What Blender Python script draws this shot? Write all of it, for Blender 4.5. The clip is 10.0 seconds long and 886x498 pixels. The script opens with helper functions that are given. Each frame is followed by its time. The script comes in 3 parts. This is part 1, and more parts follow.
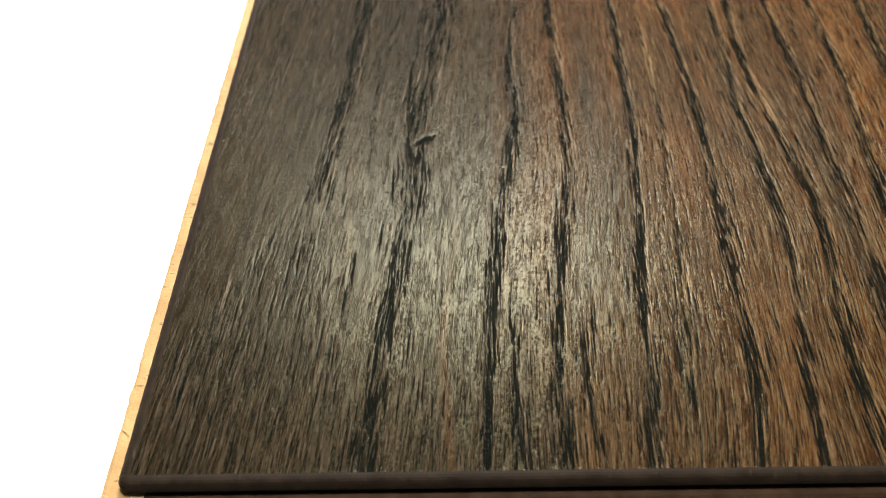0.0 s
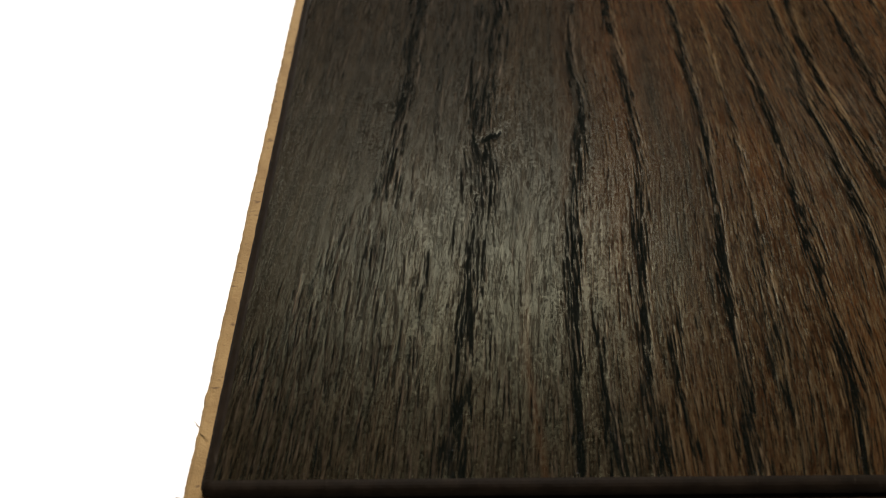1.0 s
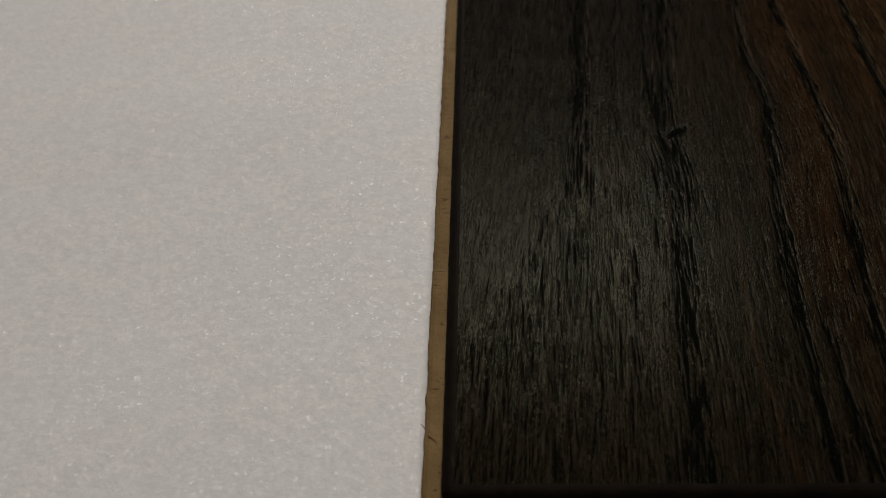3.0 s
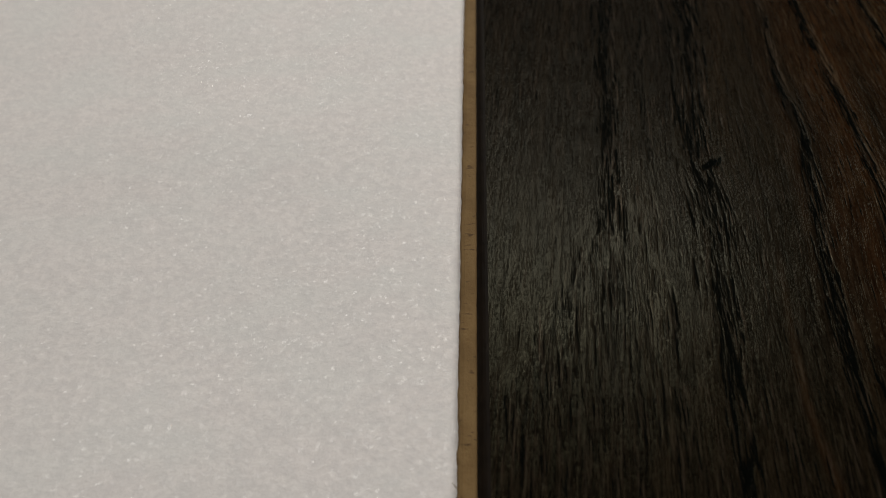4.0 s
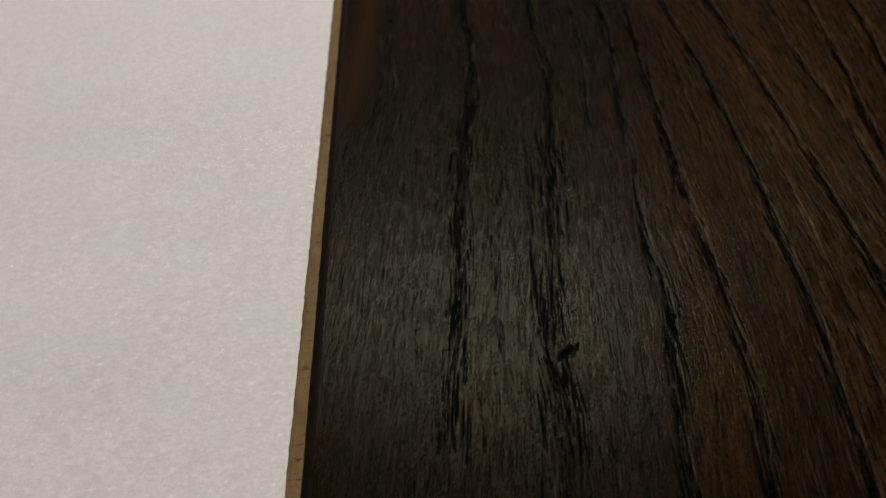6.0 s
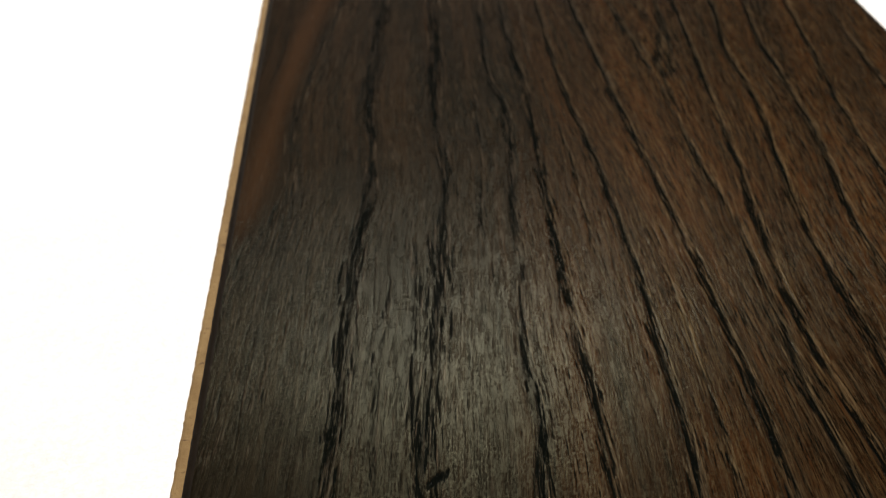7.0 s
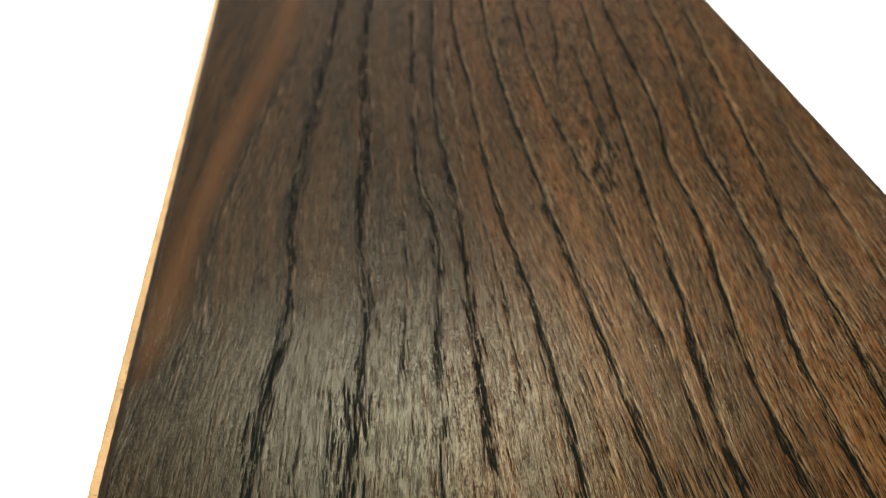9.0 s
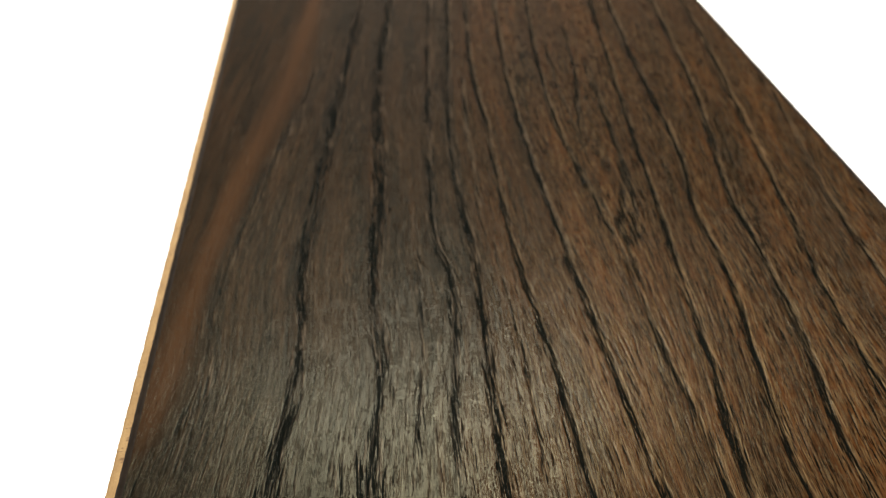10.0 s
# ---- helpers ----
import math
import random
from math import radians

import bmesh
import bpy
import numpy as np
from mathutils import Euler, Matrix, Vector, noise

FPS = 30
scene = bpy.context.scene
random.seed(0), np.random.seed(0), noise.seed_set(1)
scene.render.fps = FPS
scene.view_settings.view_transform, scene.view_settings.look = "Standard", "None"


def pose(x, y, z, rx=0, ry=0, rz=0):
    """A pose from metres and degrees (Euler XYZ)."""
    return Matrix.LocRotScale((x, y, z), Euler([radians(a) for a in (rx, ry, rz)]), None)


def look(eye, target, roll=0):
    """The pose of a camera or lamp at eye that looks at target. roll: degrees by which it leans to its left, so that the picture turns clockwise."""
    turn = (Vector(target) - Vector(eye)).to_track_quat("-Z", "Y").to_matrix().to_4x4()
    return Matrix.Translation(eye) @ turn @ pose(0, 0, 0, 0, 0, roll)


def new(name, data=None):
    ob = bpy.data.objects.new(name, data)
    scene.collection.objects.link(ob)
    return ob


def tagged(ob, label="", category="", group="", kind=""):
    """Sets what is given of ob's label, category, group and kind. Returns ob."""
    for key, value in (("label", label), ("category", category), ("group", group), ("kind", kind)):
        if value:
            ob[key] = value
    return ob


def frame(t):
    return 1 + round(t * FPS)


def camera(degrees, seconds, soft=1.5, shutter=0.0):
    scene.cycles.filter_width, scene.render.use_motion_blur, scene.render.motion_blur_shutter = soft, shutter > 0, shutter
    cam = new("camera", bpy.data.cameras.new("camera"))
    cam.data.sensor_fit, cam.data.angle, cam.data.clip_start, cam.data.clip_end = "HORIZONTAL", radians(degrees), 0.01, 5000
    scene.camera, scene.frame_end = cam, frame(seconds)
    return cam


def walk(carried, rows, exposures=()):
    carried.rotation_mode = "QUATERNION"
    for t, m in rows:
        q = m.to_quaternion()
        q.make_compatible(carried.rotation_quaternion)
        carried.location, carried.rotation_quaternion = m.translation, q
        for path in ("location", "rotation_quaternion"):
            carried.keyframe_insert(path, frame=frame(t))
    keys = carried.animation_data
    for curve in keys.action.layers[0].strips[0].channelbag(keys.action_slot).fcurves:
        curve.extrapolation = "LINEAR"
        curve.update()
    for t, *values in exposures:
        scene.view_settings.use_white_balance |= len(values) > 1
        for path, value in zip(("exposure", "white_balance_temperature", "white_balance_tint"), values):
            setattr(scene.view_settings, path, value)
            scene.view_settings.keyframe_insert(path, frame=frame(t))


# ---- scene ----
cam = camera(46.0, 10.0, soft=0.75, shutter=0.25)
PATH = [
    (0, (0.04987, -0.09611, 0.13469), (0.04927, 0.05651, 0.00544), -0.92),
    (0.5, (0.04369, -0.09397, 0.13302), (0.04416, 0.05855, 0.00364), -0.51),
    (1, (0.03615, -0.09243, 0.13136), (0.03549, 0.06033, 0.00228), -0.69),
    (1.5, (0.03082, -0.09171, 0.13089), (0.02516, 0.06104, 0.00190), -2.09),
    (2, (0.02264, -0.09147, 0.12927), (0.01495, 0.06193, 0.00116), -2.73),
    (2.5, (0.01325, -0.09139, 0.12614), (0.00522, 0.06346, -0.00018), -2.88),
    (2.7, (0.01037, -0.09072, 0.12742), (0.00168, 0.06306, -0.00016), -2.97),
    (3.8, (0.00237, -0.08191, 0.12759), (-0.00656, 0.07116, -0.00083), -2.75),
    (4, (0.00097, -0.07788, 0.12640), (-0.00653, 0.07579, -0.00138), -2.32),
    (4.5, (-0.00031, -0.06886, 0.12254), (-0.00448, 0.08745, -0.00216), -1.49),
    (5, (0.00164, -0.05886, 0.12325), (0.00099, 0.09792, -0.00093), -1.25),
    (5.2, (0.00290, -0.05593, 0.12369), (0.00447, 0.10159, 0.00046), -0.93),
    (6.3, (0.03592, -0.04129, 0.14099), (0.03383, 0.11815, 0.02027), -5.52),
    (6.5, (0.04140, -0.04026, 0.14362), (0.03913, 0.12028, 0.02436), -5.89),
    (7, (0.04896, -0.03595, 0.14655), (0.05103, 0.12698, 0.03057), -5.61),
    (7.5, (0.05304, -0.03091, 0.14777), (0.06015, 0.13304, 0.03344), -4.89),
    (8, (0.05727, -0.02512, 0.14806), (0.06677, 0.14010, 0.03576), -4.68),
    (8.5, (0.06141, -0.01908, 0.14707), (0.07077, 0.14851, 0.03832), -5.00),
    (9, (0.06173, -0.00955, 0.15165), (0.07124, 0.15812, 0.04304), -4.49),
    (9.5, (0.06256, -0.00078, 0.15446), (0.07044, 0.16798, 0.04742), -4.66),
    (10, (0.06148, 0.00613, 0.15427), (0.06947, 0.17531, 0.04790), -4.43),
]
EXPOSURES = [
    (0.0, 3.15), (0.5, 2.65), (1.0, 1.45), (1.5, 0.56), (2.0, 0.12), (2.5, -0.36), (2.7, -0.36), (3.8, -0.1), (4.5, -0.04), (5.2, -0.08),
    (6.3, 0.02), (6.5, 0.25), (7.0, 1.2), (7.5, 1.98), (8.0, 2.28), (9.0, 2.68), (9.5, 2.48), (10.0, 2.17),
]
walk(cam, [(t, look(eye, target, roll)) for t, eye, target, roll in PATH], EXPOSURES)

# The phone focuses on the near part of the board, with a small aperture.
cam.data.dof.use_dof = True
cam.data.dof.focus_distance = 0.185
cam.data.dof.aperture_fstop = 29.0

# ---- world and light ----
world = bpy.data.worlds.new("world")
scene.world = world
world.use_nodes = True
world.node_tree.nodes["Background"].inputs[0].default_value = (0.9, 0.95, 1.0, 1)
world.node_tree.nodes["Background"].inputs[1].default_value = 0.02

# Two ceiling lights: one almost overhead, and a brighter one further ahead that the satin face mirrors softly.
LAMPS = [((0.10, 0.50, 2.44), 21.5, (1.0, 0.95, 0.91), 0.60, 0.60), ((0.14, 2.79, 2.44), 107.0, (1.0, 0.965, 0.905), 1.16, 0.68)]
for at, power, tint, wide, deep in LAMPS:
    panel = bpy.data.lights.new("ceiling_panel_light", "AREA")
    panel.shape, panel.size, panel.size_y = "RECTANGLE", wide, deep
    panel.energy, panel.color = power, tint
    new("ceiling_panel_light", panel).matrix_world = pose(*at)


# ---- materials ----
class Nodes:
    """A material and short ways to add nodes to it."""

    def __init__(self, name):
        self.mat = bpy.data.materials.new(name)
        self.mat.use_nodes = True
        self.tree = self.mat.node_tree
        self.bsdf = self.tree.nodes["Principled BSDF"]

    def node(self, kind, **inputs):
        n = self.tree.nodes.new(kind)
        for key, value in inputs.items():
            self.put(n.inputs[key.replace("_", " ")], value)
        return n

    def put(self, socket, value):
        if isinstance(value, bpy.types.NodeSocket):
            self.tree.links.new(value, socket)
        else:
            socket.default_value = value

    def math(self, op, a, b=0.0, clamp=False):
        n = self.tree.nodes.new("ShaderNodeMath")
        n.operation, n.use_clamp = op, clamp
        self.put(n.inputs[0], a)
        self.put(n.inputs[1], b)
        return n.outputs[0]

    def attribute(self, name):
        n = self.tree.nodes.new("ShaderNodeAttribute")
        n.attribute_name = name
        return n.outputs["Fac"]

    def place(self):
        n = self.tree.nodes.new("ShaderNodeTexCoord")
        return n.outputs["Object"]

    def scaled(self, vector, x, y, z):
        n = self.tree.nodes.new("ShaderNodeVectorMath")
        n.operation = "MULTIPLY"
        self.put(n.inputs[0], vector)
        n.inputs[1].default_value = (x, y, z)
        return n.outputs[0]

    def noise(self, vector, scale=1.0, detail=2.0, rough=0.5):
        n = self.tree.nodes.new("ShaderNodeTexNoise")
        self.put(n.inputs["Vector"], vector)
        n.inputs["Scale"].default_value = scale
        n.inputs["Detail"].default_value = detail
        n.inputs["Roughness"].default_value = rough
        return n.outputs["Fac"]

    def span(self, value, a, b, c=0.0, d=1.0):
        n = self.tree.nodes.new("ShaderNodeMapRange")
        n.interpolation_type = "SMOOTHSTEP"
        self.put(n.inputs["Value"], value)
        for key, v in zip(("From Min", "From Max", "To Min", "To Max"), (a, b, c, d)):
            n.inputs[key].default_value = v
        return n.outputs[0]

    def mix(self, factor, a, b, blend="MIX"):
        n = self.tree.nodes.new("ShaderNodeMix")
        n.data_type, n.blend_type = "RGBA", blend
        self.put(n.inputs["Factor"], factor)
        for i, v in ((6, a), (7, b)):
            self.put(n.inputs[i], (*v, 1) if isinstance(v, tuple) else v)
        return n.outputs[2]

    def bump(self, height, distance, strength=1.0, normal=None):
        n = self.tree.nodes.new("ShaderNodeBump")
        n.inputs["Strength"].default_value = strength
        n.inputs["Distance"].default_value = distance
        self.put(n.inputs["Height"], height)
        if normal is not None:
            self.put(n.inputs["Normal"], normal)
        return n.outputs[0]

    def glitter(self, vector, scale, spread):
        """Normals of tiny facets, each tilted its own way, on a face that looks up."""
        facet = self.tree.nodes.new("ShaderNodeTexVoronoi")
        facet.inputs["Scale"].default_value = scale
        self.put(facet.inputs["Vector"], vector)
        tilt = self.tree.nodes.new("ShaderNodeVectorMath")
        tilt.operation = "MULTIPLY_ADD"
        self.put(tilt.inputs[0], facet.outputs["Color"])
        tilt.inputs[1].default_value, tilt.inputs[2].default_value = (spread, spread, 0.0), (-spread / 2, -spread / 2, 1.0)
        facing = self.tree.nodes.new("ShaderNodeVectorMath")
        facing.operation = "NORMALIZE"
        self.put(facing.inputs[0], tilt.outputs[0])
        return facing.outputs[0]

    def set(self, **values):
        for key, value in values.items():
            self.put(self.bsdf.inputs[key.replace("_", " ")], value)
        return self.mat


def decor_material():
    """Dark smoked-oak print under an embossed, satin wear layer. The grain runs along y and follows the grain field."""
    m = Nodes("smoked_oak_decor")
    across, along = m.attribute("grain"), m.attribute("along")
    vein, pore, thread = m.attribute("vein"), m.attribute("pore"), m.attribute("thread")
    warm, tan, open_grain = m.attribute("warm"), m.attribute("tan"), m.attribute("open_grain")
    flow = m.node("ShaderNodeCombineXYZ", X=across, Y=along).outputs[0]
    broad = m.noise(m.scaled(flow, 0.16, 0.011, 1), detail=3, rough=0.55)
    streak = m.noise(m.scaled(flow, 0.65, 0.02, 1), detail=4, rough=0.6)
    fibre = m.noise(m.scaled(flow, 1.9, 0.10, 1), detail=3, rough=0.6)
    hair = m.noise(m.scaled(flow, 4.0, 0.22, 1), detail=2, rough=0.55)
    speck = m.noise(m.scaled(flow, 3.6, 1.0, 1), detail=2, rough=0.65)
    # hairline grooves and the ridges beside them, each broken into lengths
    weave = m.noise(m.scaled(flow, 2.1, 0.05, 1), detail=2, rough=0.5)
    cut = m.noise(m.scaled(flow, 1.1, 0.14, 1), detail=2, rough=0.5)
    near = lambda at, thin: m.span(m.math("ABSOLUTE", m.math("SUBTRACT", weave, at)), thin * 0.25, thin, 1.0, 0.0)
    groove = m.math("MULTIPLY", m.math("MAXIMUM", near(0.44, 0.030), near(0.60, 0.024)), m.span(cut, 0.38, 0.52))
    lit_ridge = m.math("MULTIPLY", m.math("MAXIMUM", near(0.50, 0.030), near(0.36, 0.024)), m.span(cut, 0.42, 0.56))
    # print colours
    dark, umber, brown, orange = (0.0011, 0.0009, 0.0005), (0.0054, 0.0037, 0.0020), (0.0150, 0.0066, 0.0026), (0.0364, 0.0140, 0.0042)
    tone = m.math("ADD", m.math("MULTIPLY", m.span(broad, 0.30, 0.72), 0.40), m.math("MULTIPLY", warm, 0.62))
    tone = m.math("ADD", tone, m.math("MULTIPLY", m.math("SUBTRACT", streak, 0.5), 1.1), clamp=True)
    colour = m.mix(m.span(tone, 0.05, 0.55), umber, m.mix(m.span(warm, 0.0, 0.45), (0.0105, 0.0069, 0.0035), brown))
    colour = m.mix(m.span(tone, 0.50, 1.0), colour, orange)
    # fibres: stronger contrast where the grain is open
    weight = m.math("ADD", m.math("MULTIPLY", open_grain, 0.80), 0.22)
    lines = m.math("ADD", m.math("MULTIPLY", fibre, 0.65), m.math("MULTIPLY", hair, 0.35))
    colour = m.mix(m.math("MULTIPLY", m.span(lines, 0.38, 0.50, 0.85, 0.0), weight), colour, dark)
    light_line = m.mix(warm, (0.0225, 0.0158, 0.0095), (0.0500, 0.0288, 0.0108))
    colour = m.mix(m.math("MULTIPLY", m.span(lines, 0.49, 0.59), m.math("MULTIPLY", weight, 0.5)), colour, light_line)
    # shade of the grooves and light on the ridges, painted into the colour
    colour = m.mix(m.math("MULTIPLY", groove, m.math("MULTIPLY", weight, 0.80)), colour, dark)
    colour = m.mix(m.math("MULTIPLY", lit_ridge, m.math("MULTIPLY", weight, 0.85)), colour, light_line)
    grit = m.span(open_grain, 0.0, 0.6, 0.25, 1.0)
    colour = m.mix(m.math("MULTIPLY", m.span(speck, 0.30, 0.50, 0.32, 0.0), grit), colour, dark)
    colour = m.mix(m.math("MULTIPLY", m.span(speck, 0.54, 0.72, 0.0, 0.32), grit), colour, light_line)
    colour = m.mix(m.math("MULTIPLY", tan, 0.46), colour, (0.0368, 0.0160, 0.0061))
    colour = m.mix(m.math("MULTIPLY", vein, 0.62), colour, (0.0026, 0.0025, 0.0019))
    # pale fibres, and along the veins the relief's highlights painted in the same colour
    pale = m.mix(warm, (0.0500, 0.0355, 0.0250), (0.0850, 0.0545, 0.0240))
    colour = m.mix(m.math("MULTIPLY", thread, m.span(hair, 0.38, 0.56, 0.15, 1.0)), colour, pale)
    # pores: the strokes themselves, roughened at their borders
    hole = m.span(m.math("ADD", pore, m.math("MULTIPLY", m.math("SUBTRACT", hair, 0.5), 1.5)), 0.22, 0.62)
    hole = m.math("MULTIPLY", hole, m.span(pore, 0.04, 0.22))
    hole = m.math("MULTIPLY", hole, m.span(thread, 0.1, 0.8, 1.0, 0.15))
    colour = m.mix(m.math("MULTIPLY", hole, 0.96), colour, (0.0011, 0.0015, 0.0012))
    # relief: fibres and the fine grit of the wear layer; the pores are dents in the mesh
    height = m.math("MULTIPLY", m.math("MULTIPLY", lines, weight), 1.0)
    height = m.math("ADD", height, m.math("MULTIPLY", speck, 0.50))
    height = m.math("ADD", height, m.math("MULTIPLY", m.math("SUBTRACT", lit_ridge, groove), m.math("MULTIPLY", weight, 0.55)))
    height = m.math("SUBTRACT", height, m.math("MULTIPLY", hole, 0.25))
    normal = m.bump(height, 0.00012, 0.31)
    # ridges are polished, pores stay dull
    gloss = m.math("MULTIPLY", m.span(m.math("ADD", m.math("MULTIPLY", lines, 0.35), m.math("MULTIPLY", speck, 0.85)), 0.42, 0.74, 0.0010, 0.0215), m.span(hole, 0.0, 1.0, 1.0, 0.12))
    gloss = m.math("MULTIPLY", gloss, m.span(m.math("ADD", groove, m.math("MULTIPLY", vein, 0.8)), 0.0, 1.2, 1.0, 0.32))
    gloss = m.math("MULTIPLY", gloss, m.span(open_grain, 0.0, 0.35, 0.7, 1.0))
    rough = m.math("ADD", m.span(hole, 0, 1, 0.23, 0.38), m.math("MULTIPLY", m.math("SUBTRACT", speck, 0.5), 0.14))
    return m.set(Base_Color=colour, Roughness=rough, Normal=normal, Specular_IOR_Level=gloss, Specular_Tint=(1.0, 0.99, 0.42, 1.0),
                 Coat_Weight=m.span(vein, 0.1, 0.7, 0.001, 0.0032), Coat_Roughness=0.14, Coat_Normal=m.glitter(m.scaled(flow, 1, 0.7, 1), 5.5, 0.60))


def edge_paint_material(name, low, high):
    """Dark brown paint or stain rolled onto the milled edges."""
    m = Nodes(name)
    p = m.place()
    blotch = m.noise(m.scaled(p, 300, 300, 300), detail=3)
    scuff = m.noise(m.scaled(p, 900, 220, 900), detail=3, rough=0.7)
    colour = m.mix(m.span(blotch, 0.3, 0.7), low, high)
    colour = m.mix(m.span(scuff, 0.62, 0.76, 0, 0.35), colour, (0.035, 0.027, 0.019))
    return m.set(Base_Color=colour, Roughness=0.55, Normal=m.bump(scuff, 0.00012, 0.6), Specular_IOR_Level=0.02)


def fibreboard_material():
    """Raw high-density fibreboard, sawn: tan with darker fibres and nicks."""
    m = Nodes("fibreboard")
    p = m.place()
    grain = m.noise(m.scaled(p, 1400, 900, 1400), detail=4, rough=0.65)
    patch = m.noise(m.scaled(p, 220, 130, 220), detail=3)
    nick = m.noise(m.scaled(p, 500, 1100, 500), detail=2)
    colour = m.mix(m.span(patch, 0.3, 0.7), (0.148, 0.090, 0.034), (0.195, 0.124, 0.050))
    colour = m.mix(m.span(grain, 0.25, 0.52, 0.55, 0.0), colour, (0.150, 0.084, 0.028))
    colour = m.mix(m.span(nick, 0.63, 0.72, 0.0, 0.85), colour, (0.07, 0.038, 0.015))
    return m.set(Base_Color=colour, Roughness=0.85, Normal=m.bump(grain, 0.0003, 0.8), Specular_IOR_Level=0.2)


def foam_material():
    """White closed-cell polyethylene foam with a faintly glittering skin."""
    m = Nodes("white_foam")
    p = m.place()
    cell = m.noise(m.scaled(p, 900, 900, 900), detail=3, rough=0.6)
    cloud = m.noise(m.scaled(p, 45, 60, 45), detail=3, rough=0.55)
    colour = m.mix(m.span(cell, 0.30, 0.70), (0.660, 0.628, 0.605), (0.740, 0.706, 0.680))
    mottle = m.noise(m.scaled(p, 420, 420, 420), detail=3, rough=0.6)
    colour = m.mix(m.span(mottle, 0.36, 0.62, 0.45, 0.0), colour, (0.57, 0.55, 0.54))
    colour = m.mix(m.span(cloud, 0.35, 0.70, 0.0, 0.40), colour, (0.64, 0.655, 0.63))
    normal = m.bump(cell, 0.0003, 0.35)
    return m.set(Base_Color=colour, Roughness=0.62, Normal=normal, Specular_IOR_Level=0.30,
                 Coat_Weight=0.08, Coat_Roughness=0.16, Coat_Normal=m.glitter(p, 1900.0, 0.60))


def plaster_material(name, colour):
    m = Nodes(name)
    p = m.place()
    fine = m.noise(m.scaled(p, 60, 60, 60), detail=4)
    wide = m.noise(m.scaled(p, 1.3, 1.3, 1.3), detail=2)
    low = tuple(c * 0.9 for c in colour)
    c = m.mix(m.span(wide, 0.3, 0.7), low, colour)
    return m.set(Base_Color=c, Roughness=0.9, Normal=m.bump(fine, 0.002, 0.3))


def plain_material(name, colour, rough, metal=0.0):
    m = Nodes(name)
    p = m.place()
    n = m.noise(m.scaled(p, 40, 40, 40), detail=3)
    c = m.mix(m.span(n, 0.3, 0.7), tuple(v * 0.92 for v in colour), colour)
    return m.set(Base_Color=c, Roughness=rough, Metallic=metal)


DECOR, BOARD, FOAM = decor_material(), fibreboard_material(), foam_material()
PAINT = edge_paint_material("bevel_paint", (0.0060, 0.0041, 0.0025), (0.0096, 0.0065, 0.0040))
STAIN = edge_paint_material("edge_stain", (0.0150, 0.0085, 0.0045), (0.0240, 0.0140, 0.0075))
WALL = plaster_material("wall_plaster", (0.09, 0.087, 0.084))
CEILING = plaster_material("ceiling_plaster", (0.15, 0.15, 0.15))
CONCRETE = plaster_material("screed", (0.22, 0.21, 0.20))
LAMP_WHITE = plain_material("lamp_enamel", (0.75, 0.75, 0.73), 0.4)


# ---- helpers for meshes ----
def part(name, bm, material, parent=None, label=""):
    me = bpy.data.meshes.new(name)
    bm.to_mesh(me)
    bm.free()
    me.materials.append(material)
    ob = new(name, me)
    if parent is not None:
        ob.parent = parent
    return tagged(ob, label)


def block(a, b, bevel=0.0):
    bm = bmesh.new()
    bmesh.ops.create_cube(bm, size=1)
    for v in bm.verts:
        v.co = Vector([a[i] if v.co[i] < 0 else b[i] for i in range(3)])
    if bevel:
        bmesh.ops.bevel(bm, geom=bm.edges[:], offset=bevel, segments=2, affect="EDGES")
    return bm


def swept(profile, stations, wobble=None):
    """A solid with a closed profile of (a, z) points carried along stations; place(a, z, s, i) gives each point."""
    bm = bmesh.new()
    rings = [[bm.verts.new(wobble(a, z, s, i)) for i, (a, z) in enumerate(profile)] for s in stations]
    n = len(profile)
    for r, q in zip(rings, rings[1:]):
        for i in range(n):
            bm.faces.new((r[i], r[(i + 1) % n], q[(i + 1) % n], q[i]))
    bm.faces.new(rings[0][::-1])
    bm.faces.new(rings[-1])
    bmesh.ops.recalc_face_normals(bm, faces=bm.faces[:])
    return bm


def sheet(name, x, y, z, material, parent=None, attributes=None, smooth=True):
    """A grid of points as one mesh, from arrays of its x, y and heights."""
    ny, nx = z.shape
    gx, gy = np.meshgrid(x, y)
    co = np.stack([gx, gy, z], -1).reshape(-1, 3)
    i = np.arange(ny * nx).reshape(ny, nx)
    quads = np.stack([i[:-1, :-1], i[:-1, 1:], i[1:, 1:], i[1:, :-1]], -1).reshape(-1, 4)
    me = bpy.data.meshes.new(name)
    me.vertices.add(len(co))
    me.vertices.foreach_set("co", co.ravel().astype(np.float32))
    me.loops.add(quads.size)
    me.loops.foreach_set("vertex_index", quads.ravel().astype(np.int32))
    me.polygons.add(len(quads))
    me.polygons.foreach_set("loop_start", np.arange(0, quads.size, 4, dtype=np.int32))
    me.update(calc_edges=True)
    me.polygons.foreach_set("use_smooth", np.full(len(quads), smooth))
    for key, values in (attributes or {}).items():
        layer = me.attributes.new(key, "FLOAT", "POINT")
        layer.data.foreach_set("value", values.ravel().astype(np.float32))
    me.materials.append(material)
    ob = new(name, me)
    if parent is not None:
        ob.parent = parent
    return ob


